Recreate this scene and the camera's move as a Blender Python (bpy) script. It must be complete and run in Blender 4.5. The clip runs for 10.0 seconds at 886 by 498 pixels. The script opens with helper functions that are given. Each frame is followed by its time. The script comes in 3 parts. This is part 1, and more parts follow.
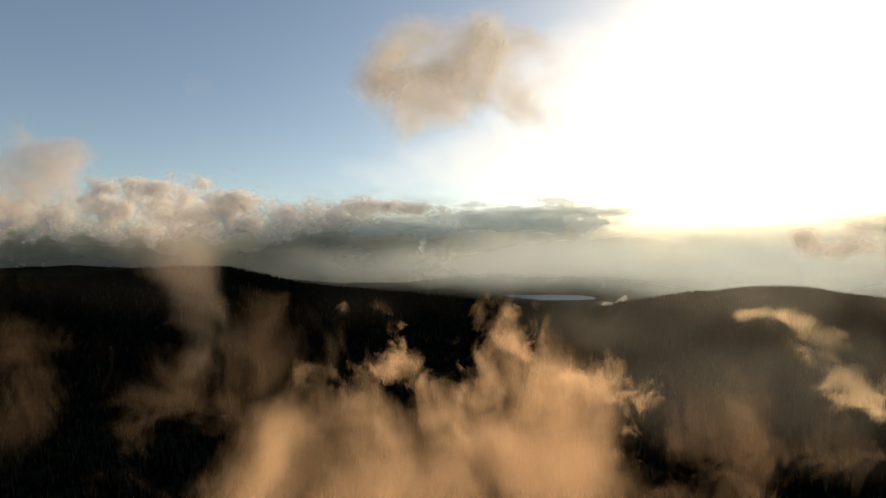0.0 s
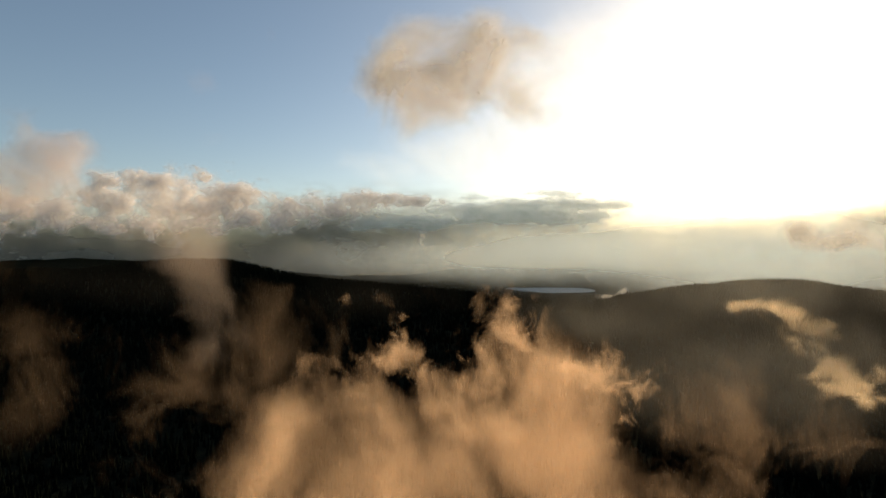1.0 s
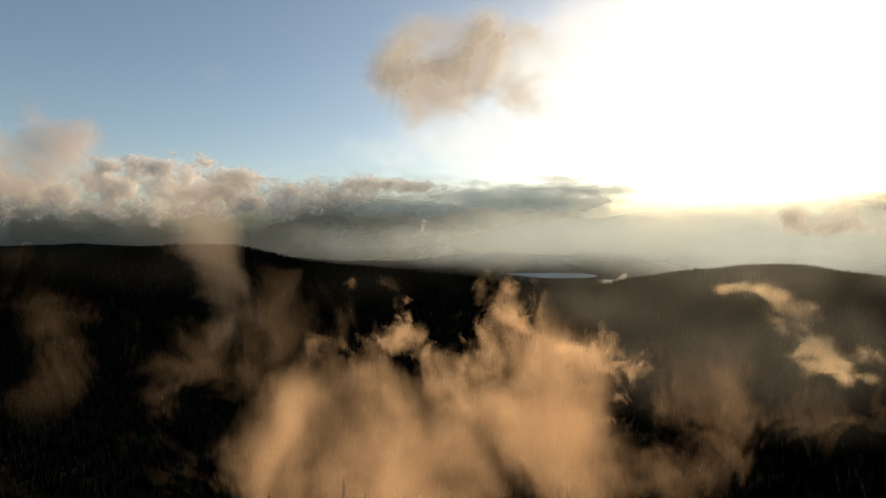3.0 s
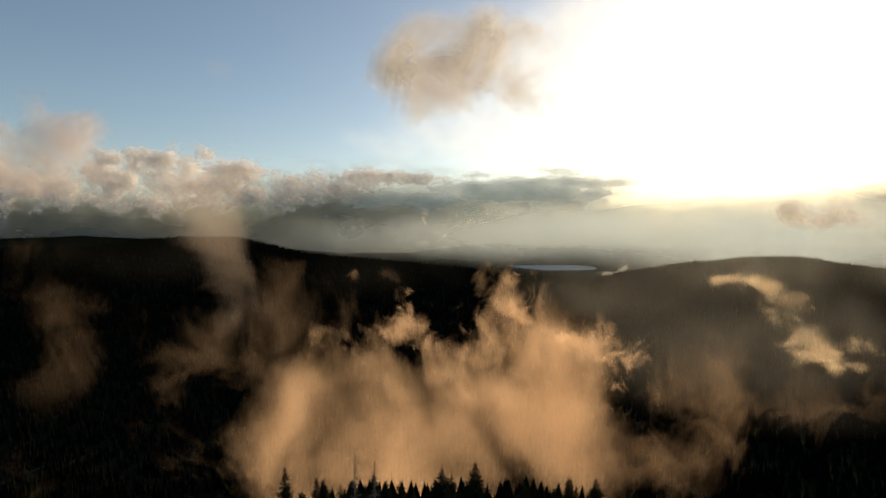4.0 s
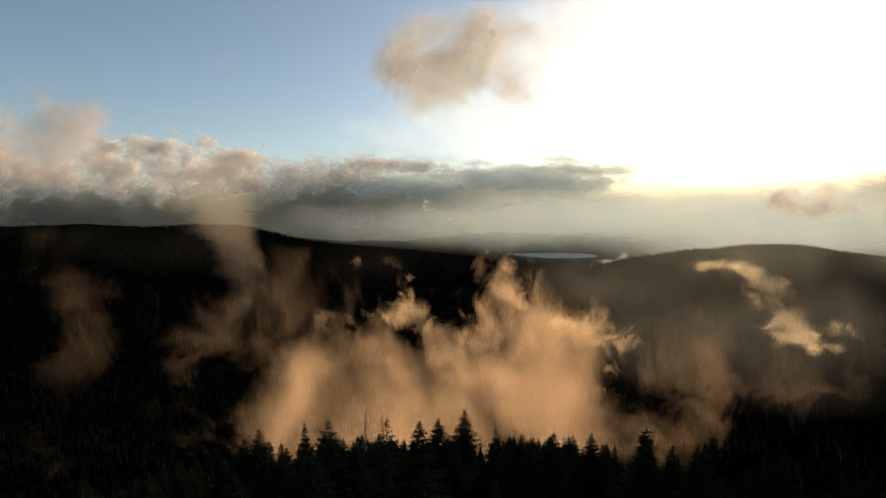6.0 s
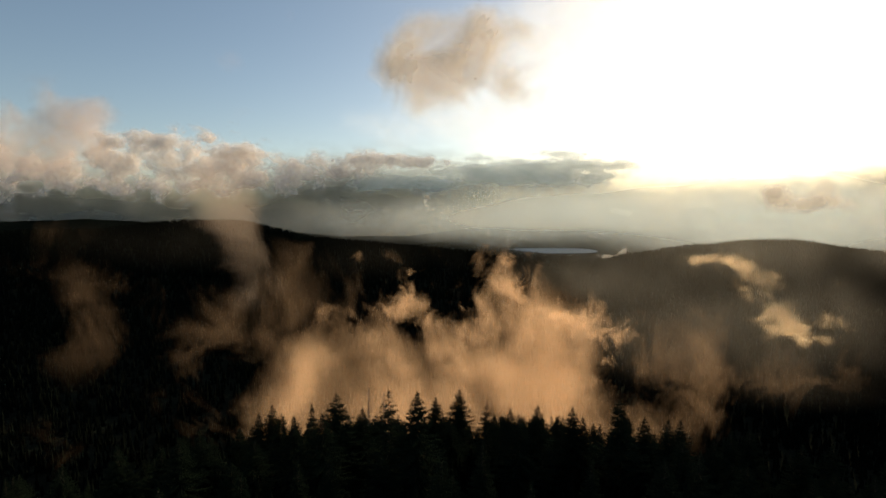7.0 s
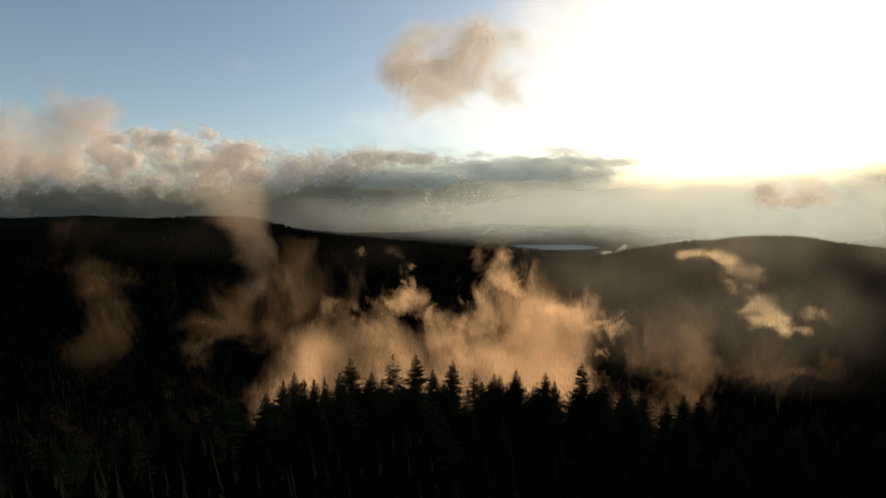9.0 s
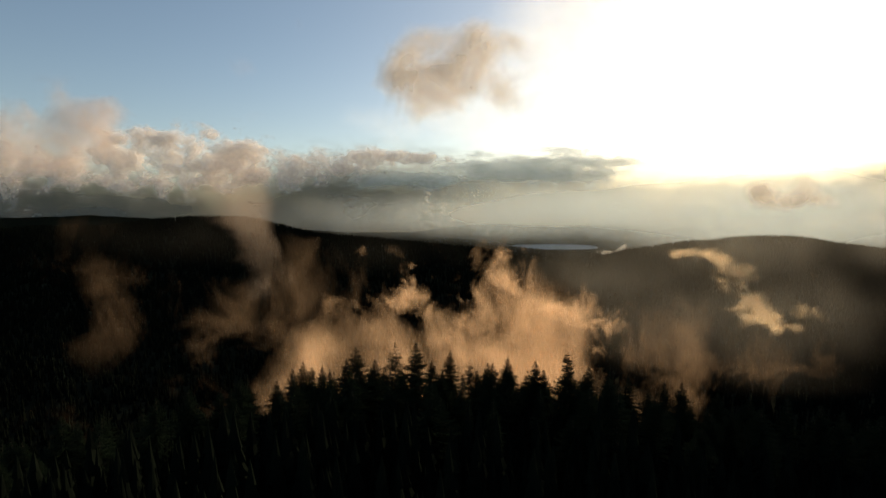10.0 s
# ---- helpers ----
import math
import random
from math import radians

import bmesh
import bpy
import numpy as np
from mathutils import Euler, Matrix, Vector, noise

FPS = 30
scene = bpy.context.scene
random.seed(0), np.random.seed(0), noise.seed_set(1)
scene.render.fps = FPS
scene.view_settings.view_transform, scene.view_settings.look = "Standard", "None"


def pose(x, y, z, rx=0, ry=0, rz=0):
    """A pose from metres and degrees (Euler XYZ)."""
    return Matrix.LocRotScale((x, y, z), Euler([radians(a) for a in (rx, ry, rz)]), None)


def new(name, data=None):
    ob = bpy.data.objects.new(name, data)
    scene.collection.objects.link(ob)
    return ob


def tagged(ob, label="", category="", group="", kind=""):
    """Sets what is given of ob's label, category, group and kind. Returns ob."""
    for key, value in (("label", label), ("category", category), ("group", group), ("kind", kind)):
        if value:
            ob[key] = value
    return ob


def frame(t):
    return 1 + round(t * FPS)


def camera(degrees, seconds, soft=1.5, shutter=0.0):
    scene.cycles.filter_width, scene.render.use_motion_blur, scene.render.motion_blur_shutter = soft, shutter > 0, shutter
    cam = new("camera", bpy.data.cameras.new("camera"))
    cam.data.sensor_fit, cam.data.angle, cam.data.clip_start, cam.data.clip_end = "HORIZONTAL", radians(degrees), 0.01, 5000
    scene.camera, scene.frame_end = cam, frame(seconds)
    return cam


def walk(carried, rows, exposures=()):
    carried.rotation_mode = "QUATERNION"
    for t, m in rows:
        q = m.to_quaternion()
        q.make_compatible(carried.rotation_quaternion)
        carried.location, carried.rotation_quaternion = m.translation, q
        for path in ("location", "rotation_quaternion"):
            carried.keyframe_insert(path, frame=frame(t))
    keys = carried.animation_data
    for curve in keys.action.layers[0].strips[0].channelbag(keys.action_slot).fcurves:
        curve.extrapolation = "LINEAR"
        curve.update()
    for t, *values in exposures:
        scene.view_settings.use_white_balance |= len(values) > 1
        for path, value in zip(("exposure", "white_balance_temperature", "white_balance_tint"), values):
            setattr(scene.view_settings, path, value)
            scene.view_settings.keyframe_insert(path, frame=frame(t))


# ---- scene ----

# ---- camera ----
cam = camera(84.4, 10.0)
EYES = (
    (0, (-1.45, 6.91, 100.75), 1.90, 0.0), (0.5, (-1.63, 3.52, 100.75), 1.49, 0.0), (1, (-1.81, 0.13, 100.75), 1.06, 0.03),
    (1.5, (-1.99, -3.24, 100.74), 0.63, 0.08), (2, (-2.16, -6.59, 100.73), 0.17, 0.14), (2.5, (-2.31, -9.92, 100.72), -0.23, 0.20),
    (4, (-2.60, -19.89, 100.68), -1.55, 0.32), (4.5, (-2.55, -23.30, 100.69), -1.95, 0.37), (5, (-2.29, -26.87, 100.73), -2.29, 0.43),
    (5.5, (-1.96, -30.53, 100.77), -2.64, 0.43), (7, (-0.76, -41.79, 100.72), -3.52, 0.55), (7.5, (-0.40, -45.55, 100.68), -3.78, 0.60),
    (8, (-0.08, -49.40, 100.64), -3.89, 0.63), (8.5, (0.25, -53.27, 100.65), -3.93, 0.66), (9, (0.60, -57.19, 100.71), -3.93, 0.70),
    (9.5, (0.95, -61.16, 100.82), -3.95, 0.74), (10, (1.23, -65.08, 100.94), -3.95, 0.74),
)
walk(cam, [(t, pose(*eye, 90 + pitch, 0, yaw)) for t, eye, pitch, yaw in EYES], exposures=((0, 0.14, 6950, 7), (10, 0.14, 6950, 7)))

# ---- sky and sun ----
SUN_TURN, SUN_UP = 34.0, 17.0
scene.cycles.transparent_max_bounces = 48
world = bpy.data.worlds.new("sky")
scene.world = world
world.use_nodes = True
sky = world.node_tree.nodes.new("ShaderNodeTexSky")
sky.sky_type, sky.sun_disc = "NISHITA", False
sky.sun_elevation, sky.sun_rotation = radians(SUN_UP), radians(SUN_TURN)
sky.altitude = 300
sky.air_density, sky.dust_density, sky.ozone_density = 0.95, 1.1, 1.0
world.node_tree.links.new(sky.outputs[0], world.node_tree.nodes["Background"].inputs[0])
world.node_tree.nodes["Background"].inputs[1].default_value = 0.115
lamp = bpy.data.lights.new("sun", "SUN")
lamp.energy, lamp.angle, lamp.color = 5.0, radians(0.6), (1.0, 0.83, 0.64)
sun = new("sun", lamp)
TO_SUN = Vector((math.sin(radians(SUN_TURN)) * math.cos(radians(SUN_UP)), math.cos(radians(SUN_TURN)) * math.cos(radians(SUN_UP)), math.sin(radians(SUN_UP))))
sun.rotation_mode = "QUATERNION"
sun.rotation_quaternion = TO_SUN.to_track_quat("Z", "Y")

# ---- noise for shapes ----
rng = np.random.default_rng(11)
LATTICE = rng.random((32, 32, 32))


def lumps(x, y, z=0.0):
    """Smooth value noise, 0 to 1, one lump a unit."""
    x, y, z = np.broadcast_arrays(np.asarray(x, float), np.asarray(y, float), np.asarray(z, float))
    i, j, k = np.floor(x).astype(int), np.floor(y).astype(int), np.floor(z).astype(int)
    u, v, w = x - i, y - j, z - k
    u, v, w = u * u * (3 - 2 * u), v * v * (3 - 2 * v), w * w * (3 - 2 * w)
    total = 0.0
    for a in (0, 1):
        for b in (0, 1):
            for c in (0, 1):
                total = total + LATTICE[(i + a) % 32, (j + b) % 32, (k + c) % 32] * (u if a else 1 - u) * (v if b else 1 - v) * (w if c else 1 - w)
    return total


def fractal(x, y, z=0.0, octaves=4):
    total, size = 0.0, 0.5
    for n in range(octaves):
        total = total + size * lumps(x * 2**n + 7.3 * n, y * 2**n + 3.1 * n, z * 2**n + 5.7 * n)
        size *= 0.5
    return total / (1 - 0.5**octaves)


# ---- materials ----
def blank(name):
    made = bpy.data.materials.new(name)
    made.use_nodes = True
    made.node_tree.nodes.clear()
    return made, made.node_tree.nodes, made.node_tree.links


def surface(name, dark, light, scale, rough=0.9, bump=0.5, reach=0.3):
    """A rough surface whose colour varies at two scales, with relief."""
    made, nodes, links = blank(name)
    out, body = nodes.new("ShaderNodeOutputMaterial"), nodes.new("ShaderNodeBsdfPrincipled")
    place, big, fine = nodes.new("ShaderNodeTexCoord"), nodes.new("ShaderNodeTexNoise"), nodes.new("ShaderNodeTexNoise")
    big.inputs["Scale"].default_value, fine.inputs["Scale"].default_value = scale * 0.13, scale
    big.inputs["Detail"].default_value, fine.inputs["Detail"].default_value = 3, 6
    mixed, ramp, relief = nodes.new("ShaderNodeMath"), nodes.new("ShaderNodeValToRGB"), nodes.new("ShaderNodeBump")
    mixed.operation = "MULTIPLY"
    for tex in (big, fine):
        links.new(place.outputs["Object"], tex.inputs["Vector"])
    links.new(big.outputs["Fac"], mixed.inputs[0])
    links.new(fine.outputs["Fac"], mixed.inputs[1])
    links.new(mixed.outputs[0], ramp.inputs[0])
    ramp.color_ramp.elements[0].position, ramp.color_ramp.elements[1].position = 0.12, 0.45
    ramp.color_ramp.elements[0].color, ramp.color_ramp.elements[1].color = (*dark, 1), (*light, 1)
    links.new(ramp.outputs[0], body.inputs["Base Color"])
    body.inputs["Roughness"].default_value = rough
    body.inputs["Specular IOR Level"].default_value = 0.0
    relief.inputs["Strength"].default_value, relief.inputs["Distance"].default_value = bump, reach
    links.new(fine.outputs["Fac"], relief.inputs["Height"])
    links.new(relief.outputs[0], body.inputs["Normal"])
    links.new(body.outputs[0], out.inputs[0])
    return made


def vapour(name, strength, scale, erode, soft, twist=0.8, stretch=(1.0, 0.4, 0.8), fine=5.0, colour=(0.92, 0.9, 0.87), billow=False, through_it=0.6):
    """Droplets in the air: light passes or scatters. The thickness of each layer is stored in the mesh, and is eaten away at its
    thin places by noise that runs on from layer to layer (billow: in round lumps instead of shreds)."""
    made, nodes, links = blank(name)
    out, blend, clear, front, back, both = (nodes.new("ShaderNode" + n) for n in ("OutputMaterial", "MixShader", "BsdfTransparent", "BsdfDiffuse", "BsdfTranslucent", "MixShader"))
    thick, place, spread = nodes.new("ShaderNodeAttribute"), nodes.new("ShaderNodeTexCoord"), nodes.new("ShaderNodeMapping")
    thick.attribute_name = "thickness"
    spread.inputs["Scale"].default_value = stretch
    links.new(place.outputs["Object"], spread.inputs["Vector"])
    level = nodes.new("ShaderNodeMapRange")
    shreds = nodes.new("ShaderNodeTexNoise")
    shreds.inputs["Scale"].default_value, shreds.inputs["Detail"].default_value = scale, fine
    shreds.inputs["Roughness"].default_value, shreds.inputs["Distortion"].default_value = 0.6, twist
    links.new(spread.outputs[0], shreds.inputs["Vector"])
    if billow:
        cells, warp, add = nodes.new("ShaderNodeTexVoronoi"), nodes.new("ShaderNodeVectorMath"), nodes.new("ShaderNodeMath")
        cells.feature, cells.normalize = "SMOOTH_F1", True
        cells.inputs["Scale"].default_value, cells.inputs["Detail"].default_value, cells.inputs["Smoothness"].default_value = scale, 2.0, 0.35
        cells.inputs["Roughness"].default_value = 0.55
        warp.operation = "MULTIPLY_ADD"
        warp.inputs[1].default_value = (0.12 / scale,) * 3
        links.new(shreds.outputs["Color"], warp.inputs[0])
        links.new(spread.outputs[0], warp.inputs[2])
        links.new(warp.outputs[0], cells.inputs["Vector"])
        add.operation = "MULTIPLY_ADD"
        add.inputs[1].default_value = -1.0
        links.new(cells.outputs["Distance"], add.inputs[0])
        links.new(shreds.outputs["Fac"], add.inputs[2])
        level.inputs["From Min"].default_value, level.inputs["From Max"].default_value = -0.05, 0.42
        links.new(add.outputs[0], level.inputs["Value"])
    else:
        level.inputs["From Min"].default_value, level.inputs["From Max"].default_value = 0.37, 0.63
        links.new(shreds.outputs["Fac"], level.inputs["Value"])
    level.inputs["To Min"].default_value, level.inputs["To Max"].default_value = erode, 0.0
    left, grade, share = nodes.new("ShaderNodeMath"), nodes.new("ShaderNodeMapRange"), nodes.new("ShaderNodeMath")
    left.operation, share.operation = "SUBTRACT", "MULTIPLY"
    links.new(thick.outputs["Fac"], left.inputs[0])
    links.new(level.outputs[0], left.inputs[1])
    grade.interpolation_type = "SMOOTHSTEP"
    grade.inputs["From Min"].default_value, grade.inputs["From Max"].default_value = 0.02, soft
    links.new(left.outputs[0], grade.inputs["Value"])
    links.new(grade.outputs[0], share.inputs[0])
    share.inputs[1].default_value = strength
    front.inputs[0].default_value = back.inputs[0].default_value = (*colour, 1)
    both.inputs[0].default_value = through_it
    links.new(front.outputs[0], both.inputs[1])
    links.new(back.outputs[0], both.inputs[2])
    links.new(share.outputs[0], blend.inputs[0])
    links.new(clear.outputs[0], blend.inputs[1])
    links.new(both.outputs[0], blend.inputs[2])
    links.new(blend.outputs[0], out.inputs[0])
    return made


# Shade under the trees is put into this dark ground colour.
SHADED_FLOOR = surface("shaded_forest_floor", (0.008, 0.009, 0.006), (0.02, 0.021, 0.012), 0.35, bump=1.0, reach=2.0)
# The backlit woods' own shade is put into this near-black green.
SHADED_FAR_NEEDLES = surface("shaded_far_needles", (0.003, 0.004, 0.003), (0.006, 0.008, 0.005), 0.6)
# Crown shade against the low sun is put into this colour.
SHADED_NEEDLES = surface("shaded_needles", (0.004, 0.007, 0.004), (0.012, 0.017, 0.009), 2.2)
BARK = surface("bark", (0.02, 0.016, 0.013), (0.06, 0.048, 0.038), 6.0, bump=0.8, reach=0.03)
DEAD_WOOD = surface("dead_wood", (0.09, 0.08, 0.07), (0.2, 0.18, 0.16), 8.0, bump=0.6, reach=0.02)

# ---- ground ----
def ridge(u, d, crest, base, front, back):
    """The height of a ridge whose crest runs through (bearing, distance, height) points, with slopes of these lengths."""
    us, ds, hs = np.array(crest, float).T
    dist, top = np.interp(u, us, ds), np.interp(u, us, hs)
    off = d - dist
    return base + (top - base) * np.exp(-((off / np.where(off < 0, front, back)) ** 2))


LEFT_RIDGE = [(-1.465, 1507, 2), (-1.066, 1487, 28), (-0.896, 1457, 54), (-0.747, 1457, 56), (-0.622, 1457, 78), (-0.531, 1447, 83), (-0.439, 1437, 83), (-0.359, 1427, 58), (-0.291, 1417, 34), (-0.188, 1407, 20), (-0.097, 1407, 6), (-0.006, 1397, -6), (0.086, 1387, -20), (0.199, 1357, -53), (0.290, 1337, -84), (0.414, 1307, -135), (0.583, 1257, -225), (0.807, 1257, -324)]
RIGHT_RIDGE = [(0.074, 1857, -271), (0.200, 1857, -145), (0.291, 1827, -85), (0.360, 1807, -50), (0.474, 1787, -20), (0.588, 1747, -0), (0.691, 1727, 11), (0.748, 1707, 8), (0.816, 1707, -14), (0.930, 1707, -33), (1.100, 1707, -58), (1.498, 1707, -87)]
LAKE_HILL = [(-0.325, 3007, -153), (-0.154, 3007, -101), (-0.005, 3057, -52), (0.086, 3107, -72), (0.132, 3157, -111), (0.246, 3207, -154), (0.315, 3207, -187), (0.474, 3207, -242)]
FAR_HILL = [(-0.325, 4407, -89), (-0.096, 4407, -64), (0.018, 4407, 2), (0.110, 4457, 31), (0.190, 4507, -0), (0.247, 4457, -5), (0.304, 4457, 26), (0.396, 4457, 0), (0.533, 4457, -25), (0.705, 4507, -6), (0.934, 4507, 5), (1.392, 4507, 5)]
FAR_LEFT = [(-1.930, 4507, 87), (-1.128, 4507, 87), (-0.898, 4507, 77), (-0.750, 4507, 103), (-0.601, 4507, 67), (-0.440, 4507, 10), (-0.211, 4507, -57)]


def height(x, y):
    x, y = np.asarray(x, float), np.asarray(y, float)
    # the wooded knoll under the camera
    slope = 0.26 * np.clip(y - 22, 0, 23) + 0.5 * np.clip(y - 45, 0, 52) + 0.62 * np.clip(y - 97, 0, 260) + 0.24 * np.clip(-28 - x, 0, 170) + 0.2 * np.clip(x - 22, 0, 170)
    near = 58 - slope + 5 * (fractal(x / 40 + 3, y / 40) - 0.5) - 0.05 * np.clip(-y - 60, 0, 900)
    d = np.maximum(y, 1.0)
    u = np.clip(x / np.maximum(np.abs(y), 50.0), -3, 3)
    floor = -150 - 0.0 * d
    far = np.full(np.shape(d), floor)
    for crest, front, back in ((LEFT_RIDGE, 620, 500), (RIGHT_RIDGE, 700, 500), (LAKE_HILL, 500, 260), (FAR_HILL, 420, 300), (FAR_LEFT, 600, 300)):
        far = np.maximum(far, ridge(u, d, crest, -150, front, back))
    far = far + (fractal(x / 260, y / 260, 1.5) - 0.5) * np.clip(d / 60, 0, 26) * np.where(d > 2600, 0.5, 1)
    lake = np.exp(-(((x - 820) / 420) ** 2 + ((y - 3760) / 330) ** 2))
    far = far - np.where(d > 3000, 45 * lake, 0)
    mix = np.clip((y - 180) / 260, 0, 1)
    mix = mix * mix * (3 - 2 * mix)
    return np.where(y < 180, np.maximum(near, -150), np.maximum(near, -400) * (1 - mix) + far * mix)


def mesh_from(name, verts, faces, smooth=True):
    """A mesh from arrays of points and of equal-sided faces."""
    data = bpy.data.meshes.new(name)
    verts, faces = np.asarray(verts, np.float32), np.asarray(faces, np.int32)
    sides = faces.shape[1]
    data.vertices.add(len(verts))
    data.vertices.foreach_set("co", verts.ravel())
    data.loops.add(faces.size)
    data.loops.foreach_set("vertex_index", faces.ravel())
    data.polygons.add(len(faces))
    data.polygons.foreach_set("loop_start", np.arange(0, faces.size, sides, dtype=np.int32))
    data.polygons.foreach_set("use_smooth", np.full(len(faces), smooth))
    data.update(calc_edges=True)
    return data


bearings = np.radians(np.concatenate([np.arange(-62, 62, 0.22), np.arange(62, 298, 3.0)]))
reaches = np.concatenate([[0], np.geomspace(4, 7600, 330)])
B, D = np.meshgrid(bearings, reaches, indexing="ij")
gx, gy = np.sin(B) * D, np.cos(B) * D - 40
nb, nd = B.shape
ids = np.arange(nb * nd).reshape(nb, nd)
nxt = np.roll(ids, -1, axis=0)
ground_faces = np.stack([ids[:, :-1], nxt[:, :-1], nxt[:, 1:], ids[:, 1:]], -1).reshape(-1, 4)
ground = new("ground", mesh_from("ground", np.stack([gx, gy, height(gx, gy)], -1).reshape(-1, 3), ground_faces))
ground.data.materials.append(SHADED_FLOOR)
tagged(ground, "forested hills and valley floor, coloured dark as in evening shade", "ground", kind="structure")

water_mat, wn, wl = blank("lake_sky_shine")
w_out, w_body = wn.new("ShaderNodeOutputMaterial"), wn.new("ShaderNodeBsdfPrincipled")
# The bright sky's reflection is painted into the water as a pale base colour.
w_body.inputs["Base Color"].default_value, w_body.inputs["Roughness"].default_value = (0.55, 0.57, 0.54, 1), 0.25
w_wave, w_bump = wn.new("ShaderNodeTexNoise"), wn.new("ShaderNodeBump")
w_wave.inputs["Scale"].default_value, w_bump.inputs["Strength"].default_value = 0.4, 0.6
wl.new(w_wave.outputs["Fac"], w_bump.inputs["Height"])
wl.new(w_bump.outputs[0], w_body.inputs["Normal"])
wl.new(w_body.outputs[0], w_out.inputs[0])
turn = np.linspace(0, 2 * np.pi, 48, endpoint=False)
shore = 1 + 0.25 * (lumps(np.cos(turn) * 1.5 + 9, np.sin(turn) * 1.5 + 9) - 0.5)
rim_pts = [(790 + 330 * math.cos(a) * s, 3760 + 400 * math.sin(a) * s, -139) for a, s in zip(turn, shore)]
lake_data = bpy.data.meshes.new("lake")
lake_data.from_pydata(rim_pts, [], [tuple(range(48))])
lake_data.materials.append(water_mat)
tagged(new("water_lake", lake_data), "long lake between dark hills, its sky shine painted pale", "lake", kind="structure")

# ---- far forest ----
def far_trees(name, spots, tall, label, sides=5, girth=1.0, skirts=3):
    """Many small conifers, three stepped skirts each, as one piece of woodland."""
    n = len(spots)
    spots = np.asarray(spots, float)
    tips = tall * rng.uniform(0.6, 1.25, n)
    wide = tips * rng.uniform(0.13, 0.2, n) * girth
    verts, faces, per = [], [], 0
    ring = np.linspace(0, 2 * np.pi, sides, endpoint=False)
    for k in range(skirts):
        low, high, r = 0.05 + 0.84 * k / skirts, min(1.0, 0.05 + 0.84 * k / skirts + 1.35 / skirts + 0.06), 1 - 0.86 * k / skirts
        spin = rng.uniform(0, 6.28, (n, 1))
        out = wide[:, None] * r * rng.uniform(0.62, 1.25, (n, sides)) * np.where(np.arange(sides) % 2, 1.0, 1.0 if sides < 8 else 0.55)
        skirt = np.stack([spots[:, :1] + np.cos(ring + spin) * out, spots[:, 1:2] + np.sin(ring + spin) * out, spots[:, 2:3] + tips[:, None] * (low + rng.uniform(-0.1, 0.1, (n, sides)) / skirts)], -1)
        top = np.stack([spots[:, 0], spots[:, 1], spots[:, 2] + tips * high], -1)[:, None]
        verts.append(np.concatenate([skirt, top], 1))
        faces += [(per + k, per + (k + 1) % sides, per + sides) for k in range(sides)]
        per += sides + 1
    verts = np.concatenate(verts, 1)
    faces = (np.array(faces)[None] + (np.arange(n) * per)[:, None, None]).reshape(-1, 3)
    made = new(name, mesh_from(name, verts.reshape(-1, 3), faces, False))
    made.data.materials.append(SHADED_FAR_NEEDLES)
    return tagged(made, label, "forest", kind="stuff")


def scatter(x0, x1, y0, y1, count, fan=True):
    y = np.sqrt(rng.uniform(y0**2, y1**2, count)) if fan else rng.uniform(y0, y1, count)
    x = rng.uniform(x0, x1, count) * (y if fan else 1)
    return np.stack([x, y, height(x, y) - 0.6], -1)


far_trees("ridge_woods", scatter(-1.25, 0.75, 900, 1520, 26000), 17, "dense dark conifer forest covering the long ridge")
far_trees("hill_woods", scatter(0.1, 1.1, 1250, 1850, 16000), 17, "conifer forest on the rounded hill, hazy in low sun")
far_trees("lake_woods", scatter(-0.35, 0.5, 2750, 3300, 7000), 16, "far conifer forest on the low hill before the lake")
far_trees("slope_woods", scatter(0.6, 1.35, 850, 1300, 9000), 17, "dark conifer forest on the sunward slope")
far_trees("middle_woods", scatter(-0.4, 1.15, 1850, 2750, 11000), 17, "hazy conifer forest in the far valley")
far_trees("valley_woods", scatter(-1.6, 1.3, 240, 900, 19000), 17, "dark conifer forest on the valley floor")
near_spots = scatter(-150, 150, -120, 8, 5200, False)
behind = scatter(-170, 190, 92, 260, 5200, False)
far_trees("slope_edge_woods", behind, 14, "dense conifer wood, coloured shade-black, on the slope below the knoll", 6, 1.5, 5)
far_trees("knoll_woods", near_spots, 14, "dense conifer wood, coloured shade-black, covering the near knoll", 7, 0.95, 8)
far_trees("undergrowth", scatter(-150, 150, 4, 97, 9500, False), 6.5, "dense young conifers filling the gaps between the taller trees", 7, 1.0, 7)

# ---- trees on the knoll ----
def part(name, data, material, parent, label=""):
    made = new(name, data)
    data.materials.append(material)
    made.parent = parent
    return tagged(made, label) if label else made


def tube(verts, faces, a, b, ra, rb, sides=5):
    """Adds a tapered tube from a to b to the lists (quads)."""
    a, b = Vector(a), Vector(b)
    side = (b - a).normalized().orthogonal().normalized()
    other = (b - a).normalized().cross(side)
    first = len(verts)
    for centre, r in ((a, ra), (b, rb)):
        for k in range(sides):
            w = 2 * math.pi * k / sides
            verts.append(centre + side * (r * math.cos(w)) + other * (r * math.sin(w)))
    for k in range(sides):
        n = (k + 1) % sides
        faces.append((first + k, first + n, first + sides + n, first + sides + k))


